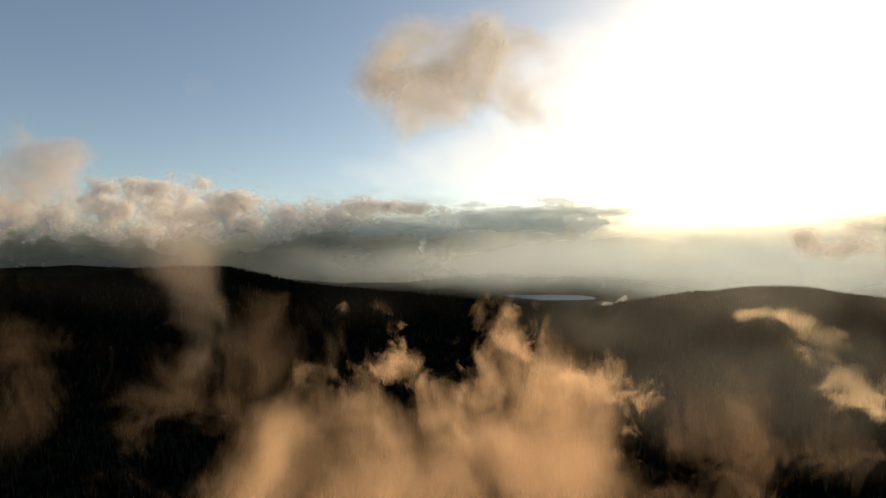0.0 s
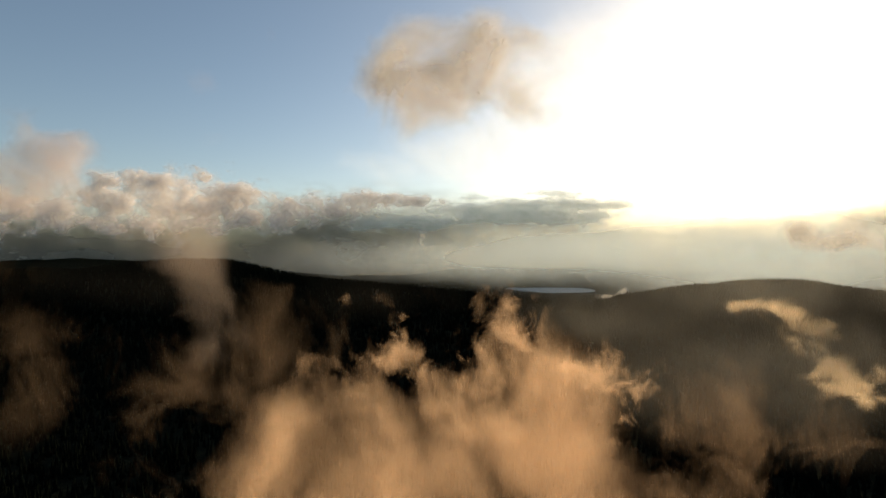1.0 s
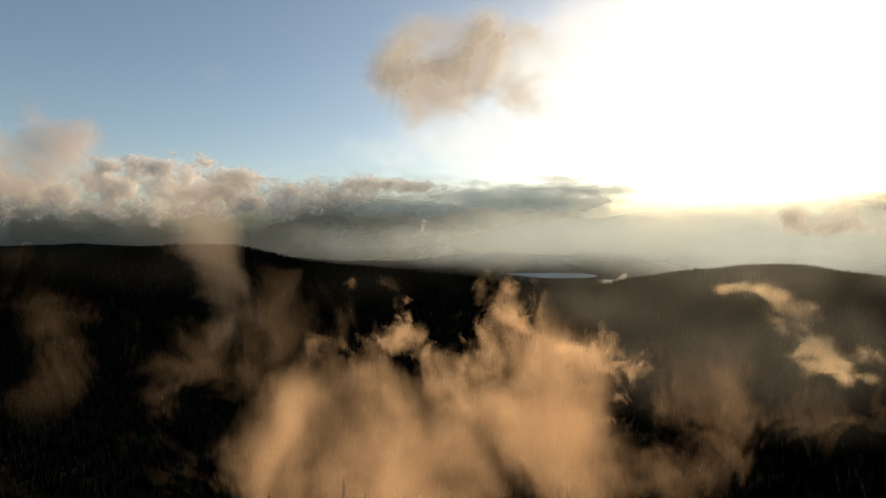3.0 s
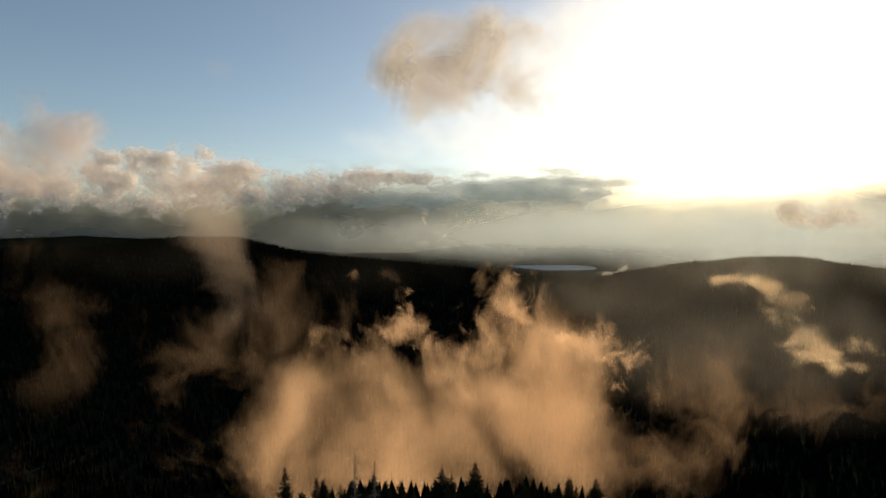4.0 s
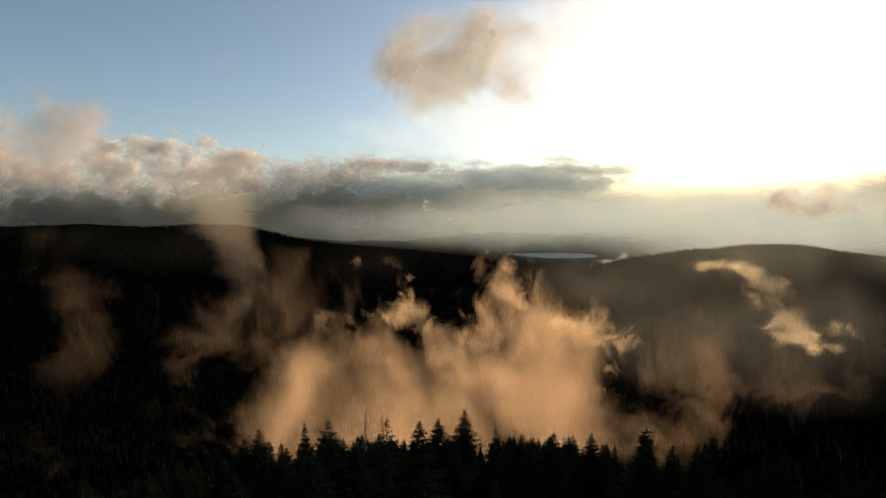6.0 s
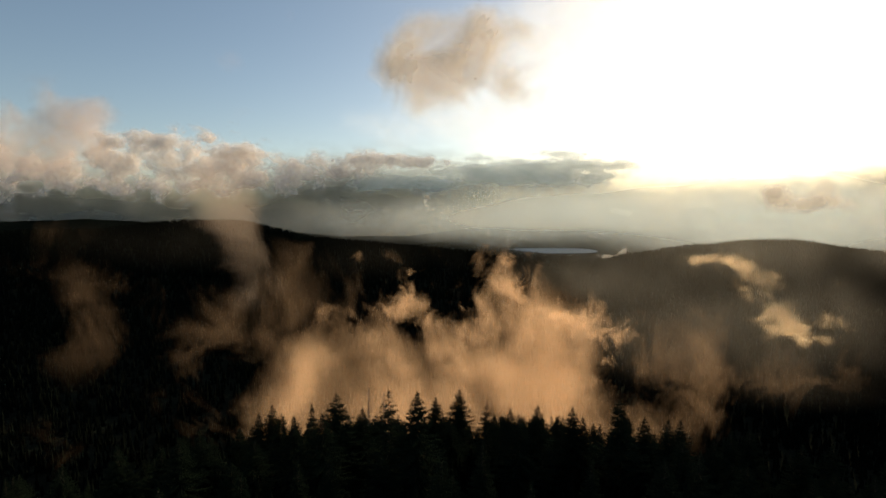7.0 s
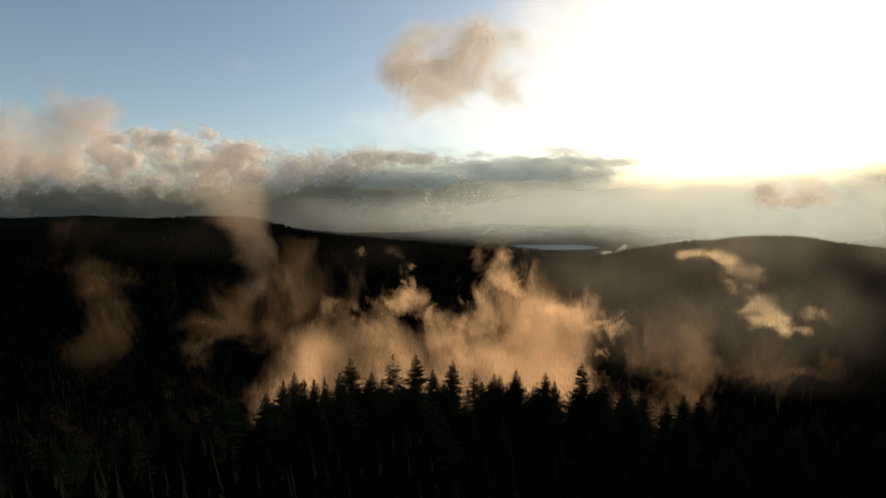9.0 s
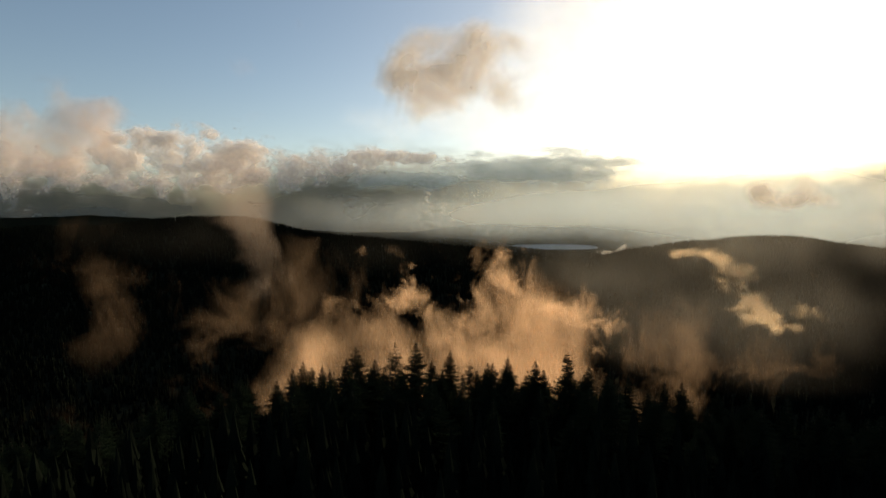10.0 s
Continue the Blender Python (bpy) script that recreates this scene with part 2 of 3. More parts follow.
def spray(verts, faces, root, way, up, length, width):
    """Adds one needle-covered twig: a bent, lens-shaped blade with a keel."""
    side = way.cross(up).normalized()
    first = len(verts)
    mid = root + way * (length * 0.45)
    verts += [root, mid + side * width - up * (0.2 * width), mid + up * (0.35 * width), mid - side * width - up * (0.2 * width), root + way * length - up * (0.12 * length)]
    faces += [(first, first + 1, first + 2, first + 2), (first, first + 2, first + 3, first + 3), (first + 1, first + 4, first + 2, first + 2), (first + 2, first + 4, first + 3, first + 3)]


def conifer(kind, seed, tall=20.0):
    """A conifer 20 m tall: a tapered trunk, and a crown of whorled limbs with drooping sprays and gaps."""
    dice = random.Random(seed)
    wide, start, droop, step, crowded = {
        "fir": (4.0, 0.12, 0.30, 0.46, 1.2), "spire": (2.2, 0.08, 0.38, 0.40, 1.1), "broad": (4.9, 0.14, 0.14, 0.55, 1.05), "pine": (4.0, 0.3, -0.25, 0.55, 1.25), "tatty": (3.4, 0.16, 0.1, 0.62, 0.9),
    }[kind]
    tv, tf, cv, cf = [], [], [], []
    lean = Vector((dice.uniform(-0.25, 0.25), dice.uniform(-0.25, 0.25), 0))
    for k in range(6):
        a, b = k / 6, (k + 1) / 6
        tube(tv, tf, Vector((0, 0, tall * a - (0.8 if k == 0 else 0))) + lean * a, Vector((0, 0, tall * b)) + lean * b, 0.30 * (1 - a) + 0.02, 0.30 * (1 - b) + 0.015, 7)
    z = tall * start
    while z < tall - 0.25:
        f = (z / tall - start) / (1 - start)
        under = tall - z
        if kind == "pine":
            reach = min(wide, 0.5 * under + 0.35) * (0.75 + 0.3 * math.sin(7 * f))
        else:
            reach = min(wide * (1.06 - 0.25 * f), under * {"fir": 0.44, "spire": 0.26, "broad": 0.52, "tatty": 0.42}[kind])
        reach = max(reach, 0.12)
        count = max(4, int(round((5 + 3 * (1 - f)) * crowded)))
        turn0 = dice.uniform(0, 6.28)
        for n in range(count):
            if dice.random() < (0.12 if kind != "tatty" else 0.3):
                continue
            w = turn0 + 6.283 * n / count + dice.uniform(-0.25, 0.25)
            long_ = reach * dice.choice((0.55, 0.8, 0.95, 1.0, 1.05, 1.22))
            sag = droop * (1 - 1.5 * f) + dice.uniform(-0.12, 0.12)
            root = Vector((0, 0, z + dice.uniform(-0.2, 0.2))) + lean * (z / tall)
            out = Vector((math.cos(w), math.sin(w), -sag)).normalized()
            tube(tv, tf, root, root + out * (long_ * 0.85), 0.022 + 0.014 * long_, 0.008, 3)
            up = Vector((0, 0, 1))
            pieces = max(2, int(long_ / 0.3))
            for q in range(pieces):
                s = (q + 0.6) / pieces
                at = root + out * (long_ * s) + Vector((0, 0, 0.12 * long_ * s * s))
                size = (0.16 + 0.24 * min(1.0, long_ / 1.2) + 0.32 * (1 - s) * min(1.0, long_ / 1.6)) * (1.25 if kind == "pine" else 1.0)
                for flank in (-1, 1):
                    way = (out + out.cross(up).normalized() * (flank * dice.uniform(0.7, 1.3)) + Vector((0, 0, dice.uniform(-0.35, 0.12) + (0.4 if kind == "pine" else 0)))).normalized()
                    spray(cv, cf, at, way, up, size * dice.uniform(0.85, 1.5), size * 0.24)
            spray(cv, cf, root + out * (long_ * 0.8), (out + Vector((0, 0, 0.25))).normalized(), up, 0.2 * long_ + 0.25, 0.12)
        z += step * (1.05 - 0.55 * f) * dice.uniform(0.8, 1.2)
    for n in range(5):
        spray(cv, cf, Vector((0, 0, tall - 0.5)) + lean, Vector((0.25 * math.cos(n * 1.26), 0.25 * math.sin(n * 1.26), 1)).normalized(), Vector((math.sin(n * 1.26), -math.cos(n * 1.26), 0.1)).normalized(), 0.75, 0.06)
    return tv, tf, cv, cf


def tri_mesh(name, verts, faces):
    """A mesh from quads and from triangles that repeat their last point."""
    data = bpy.data.meshes.new(name)
    data.from_pydata([tuple(v) for v in verts], [], [f if f[2] != f[3] else f[:3] for f in faces])
    return data


LABELS = {
    "fir": "tall dark fir standing among others on the knoll", "spire": "slender spire-shaped dark spruce on the knoll",
    "broad": "broad dark fir with layered spreading boughs", "pine": "full-crowned dark pine with upswept boughs", "tatty": "thin dark fir with a ragged, gappy crown",
}
MASTERS = {}
for kind, seeds in (("fir", (1, 2, 3, 10)), ("spire", (4, 12)), ("broad", (5, 6)), ("pine", (7, 13)), ("tatty", (8, 9))):
    MASTERS[kind] = []
    for seed in seeds:
        tv, tf, cv, cf = conifer(kind, seed)
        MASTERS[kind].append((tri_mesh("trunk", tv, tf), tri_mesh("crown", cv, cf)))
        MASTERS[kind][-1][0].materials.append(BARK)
        MASTERS[kind][-1][1].materials.append(SHADED_NEEDLES)


def plant(kind, which, x, y, tip, spin):
    """A tree of that kind with its foot on the ground and its tip at that height."""
    foot = float(height(x, y))
    trunk_data, crown_data = MASTERS[kind][which % len(MASTERS[kind])]
    tree = new("conifer_tree", None)
    size = (tip - foot) / 20.0
    tree.matrix_basis = Matrix.LocRotScale((x, y, foot), Euler((0, 0, spin)), (max(size, 0.7), max(size, 0.7), size))
    for name, data in (("trunk", trunk_data), ("crown", crown_data)):
        new(name, data).parent = tree
    return tagged(tree, LABELS[kind], "tree", "trees on the knoll")


def snag(seed, x, y, tip):
    """A dead standing tree: bare trunk and thin broken limbs."""
    dice = random.Random(seed)
    foot = float(height(x, y))
    tall = tip - foot
    tv, tf = [], []
    for k in range(6):
        a, b = k / 6, (k + 1) / 6
        tube(tv, tf, (0.15 * math.sin(3 * a), 0, tall * a - (0.6 if k == 0 else 0)), (0.15 * math.sin(3 * b), 0, tall * b), 0.2 * (1 - a) + 0.03, 0.2 * (1 - b) + 0.03, 7)
    tree = new("dead_tree", None)
    tree.location = (x, y, foot)
    part("trunk", tri_mesh("trunk", tv, tf), DEAD_WOOD, tree)
    z = tall * 0.35
    while z < tall - 0.3:
        for n in range(3):
            bv, bf = [], []
            w, long_ = dice.uniform(0, 6.28), (1 - z / tall) * 2.6 * dice.uniform(0.5, 1.2) + 0.35
            root = Vector((0.15 * math.sin(3 * z / tall), 0, z))
            end = root + Vector((math.cos(w), math.sin(w), dice.uniform(-0.2, 0.35))) * long_
            tube(bv, bf, root, end, 0.045, 0.018, 4)
            for m in range(2):
                mid = root.lerp(end, dice.uniform(0.4, 0.8))
                tube(bv, bf, mid, mid + Vector((math.cos(w + dice.choice((-0.8, 0.8))), math.sin(w + dice.choice((-0.8, 0.8))), 0.3)) * (0.35 * long_), 0.025, 0.012, 3)
            part("limb", tri_mesh("limb", bv, bf), DEAD_WOOD, tree)
        z += dice.uniform(0.35, 0.6)
    return tagged(tree, "bare dead conifer with thin broken limbs", "dead tree")


HEROES = (
    ("fir", 0, -4.9, 19.5, 78.6), ("broad", 0, -16.8, 26.7, 75.7), ("fir", 1, 1.2, 46.2, 69.6), ("spire", 0, -32.1, 69.0, 57.9),
    ("pine", 0, 24.0, 26.7, 74.8), ("fir", 2, 12.9, 30.1, 72.7), ("tatty", 0, -8.4, 21.2, 78.0), ("fir", 3, -31.0, 40.3, 68.6),
    ("fir", 1, -33.5, 40.1, 67.2), ("fir", 2, 34.3, 34.4, 68.8), ("fir", 0, -3.1, 54.6, 64.7), ("fir", 1, -38.0, 42.9, 63.4),
    ("tatty", 1, 5.7, 37.5, 70.1), ("fir", 3, 9.3, 35.5, 70.1), ("fir", 0, 18.8, 34.0, 71.0), ("fir", 2, 44.0, 50.4, 62.0),
)
OUTER_TREES = (
    ("fir", 3, 20.8, 34.6, 69.0), ("fir", 1, 29.0, 30.0, 71.0), ("tatty", 0, -23.5, 38.0, 67.2), ("spire", 1, -25.9, 44.0, 64.2), ("fir", 2, -13.4, 29.0, 72.6),
    ("fir", 3, -51.0, 30.0, 66.3), ("pine", 1, -46.8, 34.0, 64.2), ("fir", 0, -76.9, 30.0, 60.6),
)
EDGE_TREES = (
    ("broad", 1, -72.7, 36, 58.5),
    ("spire", 0, -64.8, 30, 57.9),
    ("fir", 1, 44.8, 40, 63.1),
    ("fir", 2, 50.2, 44, 63.0),
    ("fir", 3, 55.9, 48, 61.6),
    ("fir", 0, 60.0, 40, 62.5),
    ("fir", 1, 73.0, 50, 57.6),
    ("spire", 1, 75.2, 40, 62.0),
    ("fir", 2, 82.6, 40, 59.5),
    ("fir", 3, 79.0, 30, 62.3),
    ("fir", 0, 89.0, 36, 58.5),
    ("fir", 1, 86.3, 30, 61.8),
)
rng_trees = random.Random(5)
taken = []
for kind, which, x, y, tip in HEROES + OUTER_TREES + EDGE_TREES:
    plant(kind, which, x, y, tip, rng_trees.uniform(0, 6.28))
    taken.append((x, y))
snag(3, -17.3, 57.6, 66.0)
snag(4, -14.0, 57.0, 65.0)
placed = 0
for _ in range(6000):
    x, y = rng_trees.uniform(-130, 130), rng_trees.uniform(8, 95)
    if placed >= 260 or any((x - a) ** 2 + (y - b) ** 2 < 3.6**2 for a, b in taken):
        continue
    taken.append((x, y))
    tall = min(rng_trees.uniform(12, 18) if abs(x) < 40 else rng_trees.uniform(9, 16), 75.5 - 0.42 * max(0, y - 20) - float(height(x, y)))
    if tall < 6:
        continue
    kind = rng_trees.choice(("fir", "fir", "fir", "spire", "broad", "tatty", "pine"))
    plant(kind, rng_trees.randrange(4), x, y, float(height(x, y)) + tall, rng_trees.uniform(0, 6.28))
    placed += 1

# ---- mist and clouds ----
def vapour_body(name, lobes, material, layers, cell, label, category="mist", wave=0.45):
    """A body of vapour: wavy layers, one behind the other, through egg-shaped lobes ((x, y, z), (rx, ry, rz), weight); each point stores how thick the vapour is there."""
    centre, radii, weight = np.array([lobe[0] for lobe in lobes], float), np.array([lobe[1] for lobe in lobes], float), np.array([lobe[2] for lobe in lobes], float)
    low, high = (centre - 1.75 * radii).min(0), (centre + 1.75 * radii).max(0)
    near, far = (centre - radii)[:, 1].min(), (centre + radii)[:, 1].max()
    gap = (far - near) / layers
    xs, zs = np.arange(low[0], high[0] + cell, cell), np.arange(low[2], high[2] + cell, cell)
    X, Z = np.meshgrid(xs, zs, indexing="ij")
    ids = np.arange(X.size).reshape(X.shape)
    quads = np.stack([ids[:-1, :-1], ids[1:, :-1], ids[1:, 1:], ids[:-1, 1:]], -1).reshape(-1, 4)
    size = 9.0 * cell
    verts, faces, dense, first = [], [], [], 0
    for k in range(layers):
        Y = near + gap * (k + 0.5) + 2 * wave * gap * (fractal(X / size + 1.7 * k, Z / size + 2.9 * k, 0.5) - 0.5)
        thin = np.ones(X.shape)
        for c, r, w in zip(centre, radii, weight):
            thin *= 1 - w * np.exp(-1.5 * (((X - c[0]) / r[0]) ** 2 + ((Y - c[1]) / r[1]) ** 2 + ((Z - c[2]) / r[2]) ** 2))
        thick = 1 - thin.ravel()
        kept = quads[thick[quads].max(1) > 0.03]
        used, where = np.unique(kept, return_inverse=True)
        verts.append(np.stack([X.ravel(), Y.ravel(), Z.ravel()], -1)[used])
        faces.append(where.reshape(-1, 4) + first)
        dense.append(np.maximum(thick[used] - 0.03, 0))
        first += len(used)
    made = new(name, mesh_from(name, np.concatenate(verts), np.concatenate(faces)))
    made.data.attributes.new("thickness", "FLOAT", "POINT").data.foreach_set("value", np.concatenate(dense).astype(np.float32))
    made.data.materials.append(material)
    return tagged(made, label, category, kind="stuff")


# The low sun's gold is put into the mist's own colour.
SUNLIGHT_GOLD = (0.95, 0.62, 0.36)
THICK = vapour("thick_mist", 0.24, 0.015, 0.55, 0.95, 0.4, (1.0, 0.6, 0.95), 7, colour=SUNLIGHT_GOLD, through_it=0.7)
WISP = vapour("torn_mist", 0.23, 0.03, 1.0, 0.95, 0.6, (1.0, 0.6, 0.75), 8, colour=SUNLIGHT_GOLD, through_it=0.7)
FAINT = vapour("faint_mist", 0.033, 0.022, 1.0, 0.95, 0.8, (1.0, 0.6, 0.85), 8, colour=SUNLIGHT_GOLD)
SHRED = vapour("shredded_mist", 0.052, 0.03, 1.0, 0.9, 0.8, (1.0, 0.6, 0.8), 8, colour=SUNLIGHT_GOLD, through_it=0.7)
LACE = vapour("lace_mist", 0.2, 0.06, 1.1, 0.8, 0.8, (1.0, 0.6, 0.9), 8, colour=SUNLIGHT_GOLD, through_it=0.8)
# These two carry a paler share of the sun's gold in their colour.
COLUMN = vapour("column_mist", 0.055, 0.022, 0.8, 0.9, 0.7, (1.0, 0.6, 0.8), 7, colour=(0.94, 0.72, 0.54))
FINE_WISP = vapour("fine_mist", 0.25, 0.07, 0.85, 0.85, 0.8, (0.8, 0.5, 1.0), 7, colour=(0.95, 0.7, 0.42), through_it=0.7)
# Orange light passing through is put into this cloud's warm tint.
CUMULUS = vapour("cumulus_vapour", 0.38, 0.03, 0.7, 1.0, 0.5, (1.0, 1.0, 1.0), 5, colour=(0.94, 0.84, 0.71), through_it=0.4)
SOFT_CLOUD = vapour("soft_cloud", 0.2, 0.012, 0.8, 0.8, 0.5, (1.0, 1.0, 1.0), 5, colour=(0.93, 0.78, 0.67), through_it=0.28)
BANK_CLOUD = vapour("bank_cloud", 0.5, 0.0052, 0.8, 0.65, 0.3, (1.0, 1.0, 1.3), 2, colour=(0.92, 0.85, 0.79), billow=True, through_it=0.26)
GREY_CLOUD = vapour("grey_cloud", 0.4, 0.003, 0.45, 0.7, 0.3, (1.0, 1.0, 2.6), 5, colour=(0.8, 0.85, 0.83), through_it=0.25)
# The thick cloud's own shade is put into this dark colour.
SHADED_STRATUS = vapour("shaded_stratus", 0.7, 0.0016, 0.1, 0.95, 0.2, (1.0, 1.0, 4.0), 3, colour=(0.19, 0.215, 0.22), through_it=0.0)
# Warm sunlight is put into this haze's brownish colour.
SUN_TINTED_HAZE = vapour("haze", 0.16, 0.0012, 0.1, 1.0, 0.2, (1.0, 1.0, 2.5), 2, colour=(0.88, 0.79, 0.62))
FAR_HAZE = vapour("far_haze", 0.42, 0.0012, 0.1, 1.0, 0.2, (1.0, 1.0, 2.5), 2, colour=(0.84, 0.92, 0.9))
GLOW_VEIL = vapour("high_glow_veil", 0.2, 0.0012, 0.45, 1.0, 0.6, (1.0, 1.0, 1.4), 4, colour=(0.95, 0.96, 0.97), through_it=0.8)
FAR_SHRED = vapour("far_shred", 0.4, 0.012, 0.7, 0.6, 0.8, (1.0, 1.0, 1.5), 4, colour=(0.95, 0.84, 0.68))

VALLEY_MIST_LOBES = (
    ((-23.9, 345.0, -36.6), (129, 26, 62.1), 1),
    ((-82.2, 335.0, -41.5), (70.6, 26, 50.4), 0.7),
    ((63.9, 355.0, -22.2), (63.6, 26, 79.5), 1),
    ((92.5, 345.0, -53.7), (49.1, 26, 54.3), 0.8),
    ((-124.6, 335.0, -62.9), (48.1, 24, 37.9), 0.4),
    ((-27.3, 330.0, -102.7), (150, 26, 55), 0.9),
    ((-102.9, 350.0, -20.9), (47.2, 22, 31.5), 0.5),
    ((148.8, 335.0, -70.7), (55.4, 22, 30.2), 0.5),
    ((-158.4, 335.0, -67.3), (70.9, 22, 45.6), 0.25),
)
vapour_body("valley_mist", VALLEY_MIST_LOBES, THICK, 7, 4, "thick valley mist behind the knoll, with the low sun's gold in its colour", "mist")

RISING_MIST_LOBES = (
    ((53.6, 395.0, 21.3), (39.4, 22, 59.1), 1),
    ((64.7, 405.0, 41.9), (23.5, 18, 33.5), 0.8),
    ((116.4, 385.0, 1.8), (48.1, 20, 35.3), 0.9),
    ((148.4, 395.0, 6.7), (32.8, 16, 18.4), 0.7),
    ((26.2, 385.0, -8.0), (61, 22, 48.2), 0.9),
    ((-44.2, 400.0, 25.2), (31.9, 20, 49.9), 0.55),
    ((-40.5, 415.0, 45.5), (27.5, 16, 17.2), 0.6),
    ((-51.1, 395.0, -0.9), (46.1, 20, 32.9), 0.6),
    ((28.5, 420.0, 68.1), (16.6, 16, 33.3), 0.9),
    ((-81.2, 430.0, 65.8), (28.4, 16, 8.52), 0.7),
    ((-111.9, 385.0, 11.0), (51.4, 20, 45), 0.6),
    ((-2.3, 400.0, 27.7), (33.2, 20, 39.9), 0.5),
    ((134.1, 380.0, -30.2), (31.7, 18, 57.1), 0.7),
)
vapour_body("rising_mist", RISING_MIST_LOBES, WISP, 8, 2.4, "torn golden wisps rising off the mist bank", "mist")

LACE_MIST_LOBES = (
    ((124.9, 375.0, 13.5), (40.5, 14, 19.7), 1),
    ((145.8, 375.0, 8.0), (20.8, 14, 11.6), 0.9),
    ((132.8, 370.0, -13.0), (19.5, 14, 34.4), 0.9),
    ((64.5, 388.0, 37.0), (17.9, 14, 35.8), 0.9),
    ((51.0, 395.0, 57.8), (13.3, 14, 24.2), 0.8),
    ((-33.9, 395.0, 38.3), (20.7, 14, 21.9), 0.9),
    ((-50.5, 390.0, 14.8), (24.1, 14, 18.1), 0.8),
    ((95.6, 378.0, 17.5), (29.1, 14, 23.3), 0.8),
    ((11.9, 385.0, 11.2), (41.6, 14, 23.8), 0.7),
)
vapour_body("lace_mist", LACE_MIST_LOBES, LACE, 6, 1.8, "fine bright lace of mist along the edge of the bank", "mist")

DRIFTING_MIST_LOBES = (
    ((-142.3, 340.0, 25.1), (65.3, 24, 47.5), 1),
    ((-112.3, 355.0, 57.4), (43.1, 20, 36.9), 0.9),
    ((-184.3, 330.0, 6.3), (69.5, 22, 46.3), 0.8),
    ((-153.4, 325.0, -12.9), (68.6, 22, 51.4), 0.6),
    ((-84.9, 350.0, 36.2), (48.7, 20, 48.7), 0.7),
    ((-204.1, 320.0, -31.8), (62.1, 20, 45.2), 0.5),
)
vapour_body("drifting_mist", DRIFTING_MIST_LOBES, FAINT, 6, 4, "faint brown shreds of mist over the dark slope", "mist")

MIST_COLUMN_LOBES = (
    ((-140.8, 262.0, 134.1), (32.9, 18, 18.5), 0.8),
    ((-159.1, 258.0, 99.6), (18.4, 16, 12.2), 0.6),
    ((-154.3, 262.0, 117.7), (28.9, 18, 18.6), 1),
    ((-132.3, 257.0, 107.7), (24.4, 18, 18.3), 1),
    ((-126.1, 250.0, 91.7), (16.7, 16, 19), 1),
    ((-119.8, 246.0, 76.1), (18.8, 16, 17.6), 0.9),
    ((-102.0, 244.0, 63.9), (29.2, 16, 17.5), 0.8),
    ((-124.0, 244.0, 54.5), (35.1, 16, 17.5), 0.6),
)
vapour_body("mist_column", MIST_COLUMN_LOBES, COLUMN, 7, 2.6, "brownish column of mist drifting up the dark slope", "mist")

SLOPE_WISP_LOBES = (
    ((151.6, 250.0, 76.3), (11.9, 10, 5.11), 0.9),
    ((164.9, 250.0, 75.3), (14.5, 10, 5.11), 0.9),
    ((178.2, 250.0, 71.8), (13.6, 10, 6.82), 0.95),
    ((185.6, 250.0, 63.3), (12.8, 10, 10.2), 1),
    ((191.2, 250.0, 53.8), (15.4, 11, 12), 1),
    ((198.6, 250.0, 44.2), (18, 11, 12), 1),
    ((206.1, 250.0, 34.7), (19.7, 11, 9.41), 1),
    ((218.9, 250.0, 28.3), (14.6, 10, 5.99), 0.9),
)
vapour_body("slope_wisp", SLOPE_WISP_LOBES, FINE_WISP, 7, 1.6, "bright golden wisp curling along the hillside", "mist")

HILLSIDE_WISP_LOBES = (
    ((272.8, 300.0, 29.4), (17.5, 10, 9.74), 0.95),
    ((286.8, 305.0, 20.7), (14.8, 10, 6.92), 0.6),
    ((268.8, 305.0, 53.9), (16.8, 10, 14.8), 0.45),
)
vapour_body("hillside_wisp", HILLSIDE_WISP_LOBES, FINE_WISP, 5, 1.8, "small golden wisp hanging over the dark hillside", "mist")

LOWER_MIST_LOBES = (
    ((156.9, 310.0, -11.3), (40.4, 20, 40.4), 1),
    ((196.3, 318.0, -9.9), (23.2, 20, 51.7), 1),
    ((185.3, 315.0, -38.9), (38.5, 20, 30.8), 1),
    ((201.1, 320.0, 9.6), (31.1, 20, 25.9), 1),
    ((147.5, 305.0, -48.5), (54.9, 18, 25), 1),
    ((145.6, 340.0, 4.2), (38.5, 16, 33), 0.8),
    ((135.5, 360.0, 34.7), (28.9, 14, 14.4), 0.7),
    ((211.1, 330.0, 7.0), (26.7, 14, 16), 0.8),
    ((248.6, 330.0, -26.2), (58.8, 16, 21.4), 0.5),
    ((264.2, 335.0, -11.1), (75.8, 18, 37.9), 0.6),
    ((313.7, 340.0, 4.5), (49.3, 18, 32.9), 0.5),
)
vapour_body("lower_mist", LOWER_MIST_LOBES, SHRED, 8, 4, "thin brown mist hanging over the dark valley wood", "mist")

SHADE_MIST_LOBES = (
    ((-282.3, 340.0, 46.2), (82.7, 24, 38.6), 0.5),
    ((-240.3, 340.0, 20.7), (71.8, 24, 44.2), 0.5),
    ((-296.2, 340.0, 3.4), (60.9, 24, 44.3), 0.4),
    ((-316.0, 340.0, -87.6), (50.3, 20, 27.9), 0.8),
    ((-310.8, 340.0, 92.9), (33, 20, 13.2), 0.4),
)
vapour_body("shade_mist", SHADE_MIST_LOBES, FAINT, 5, 6, "faint dim shreds of mist over the shaded slope", "mist")

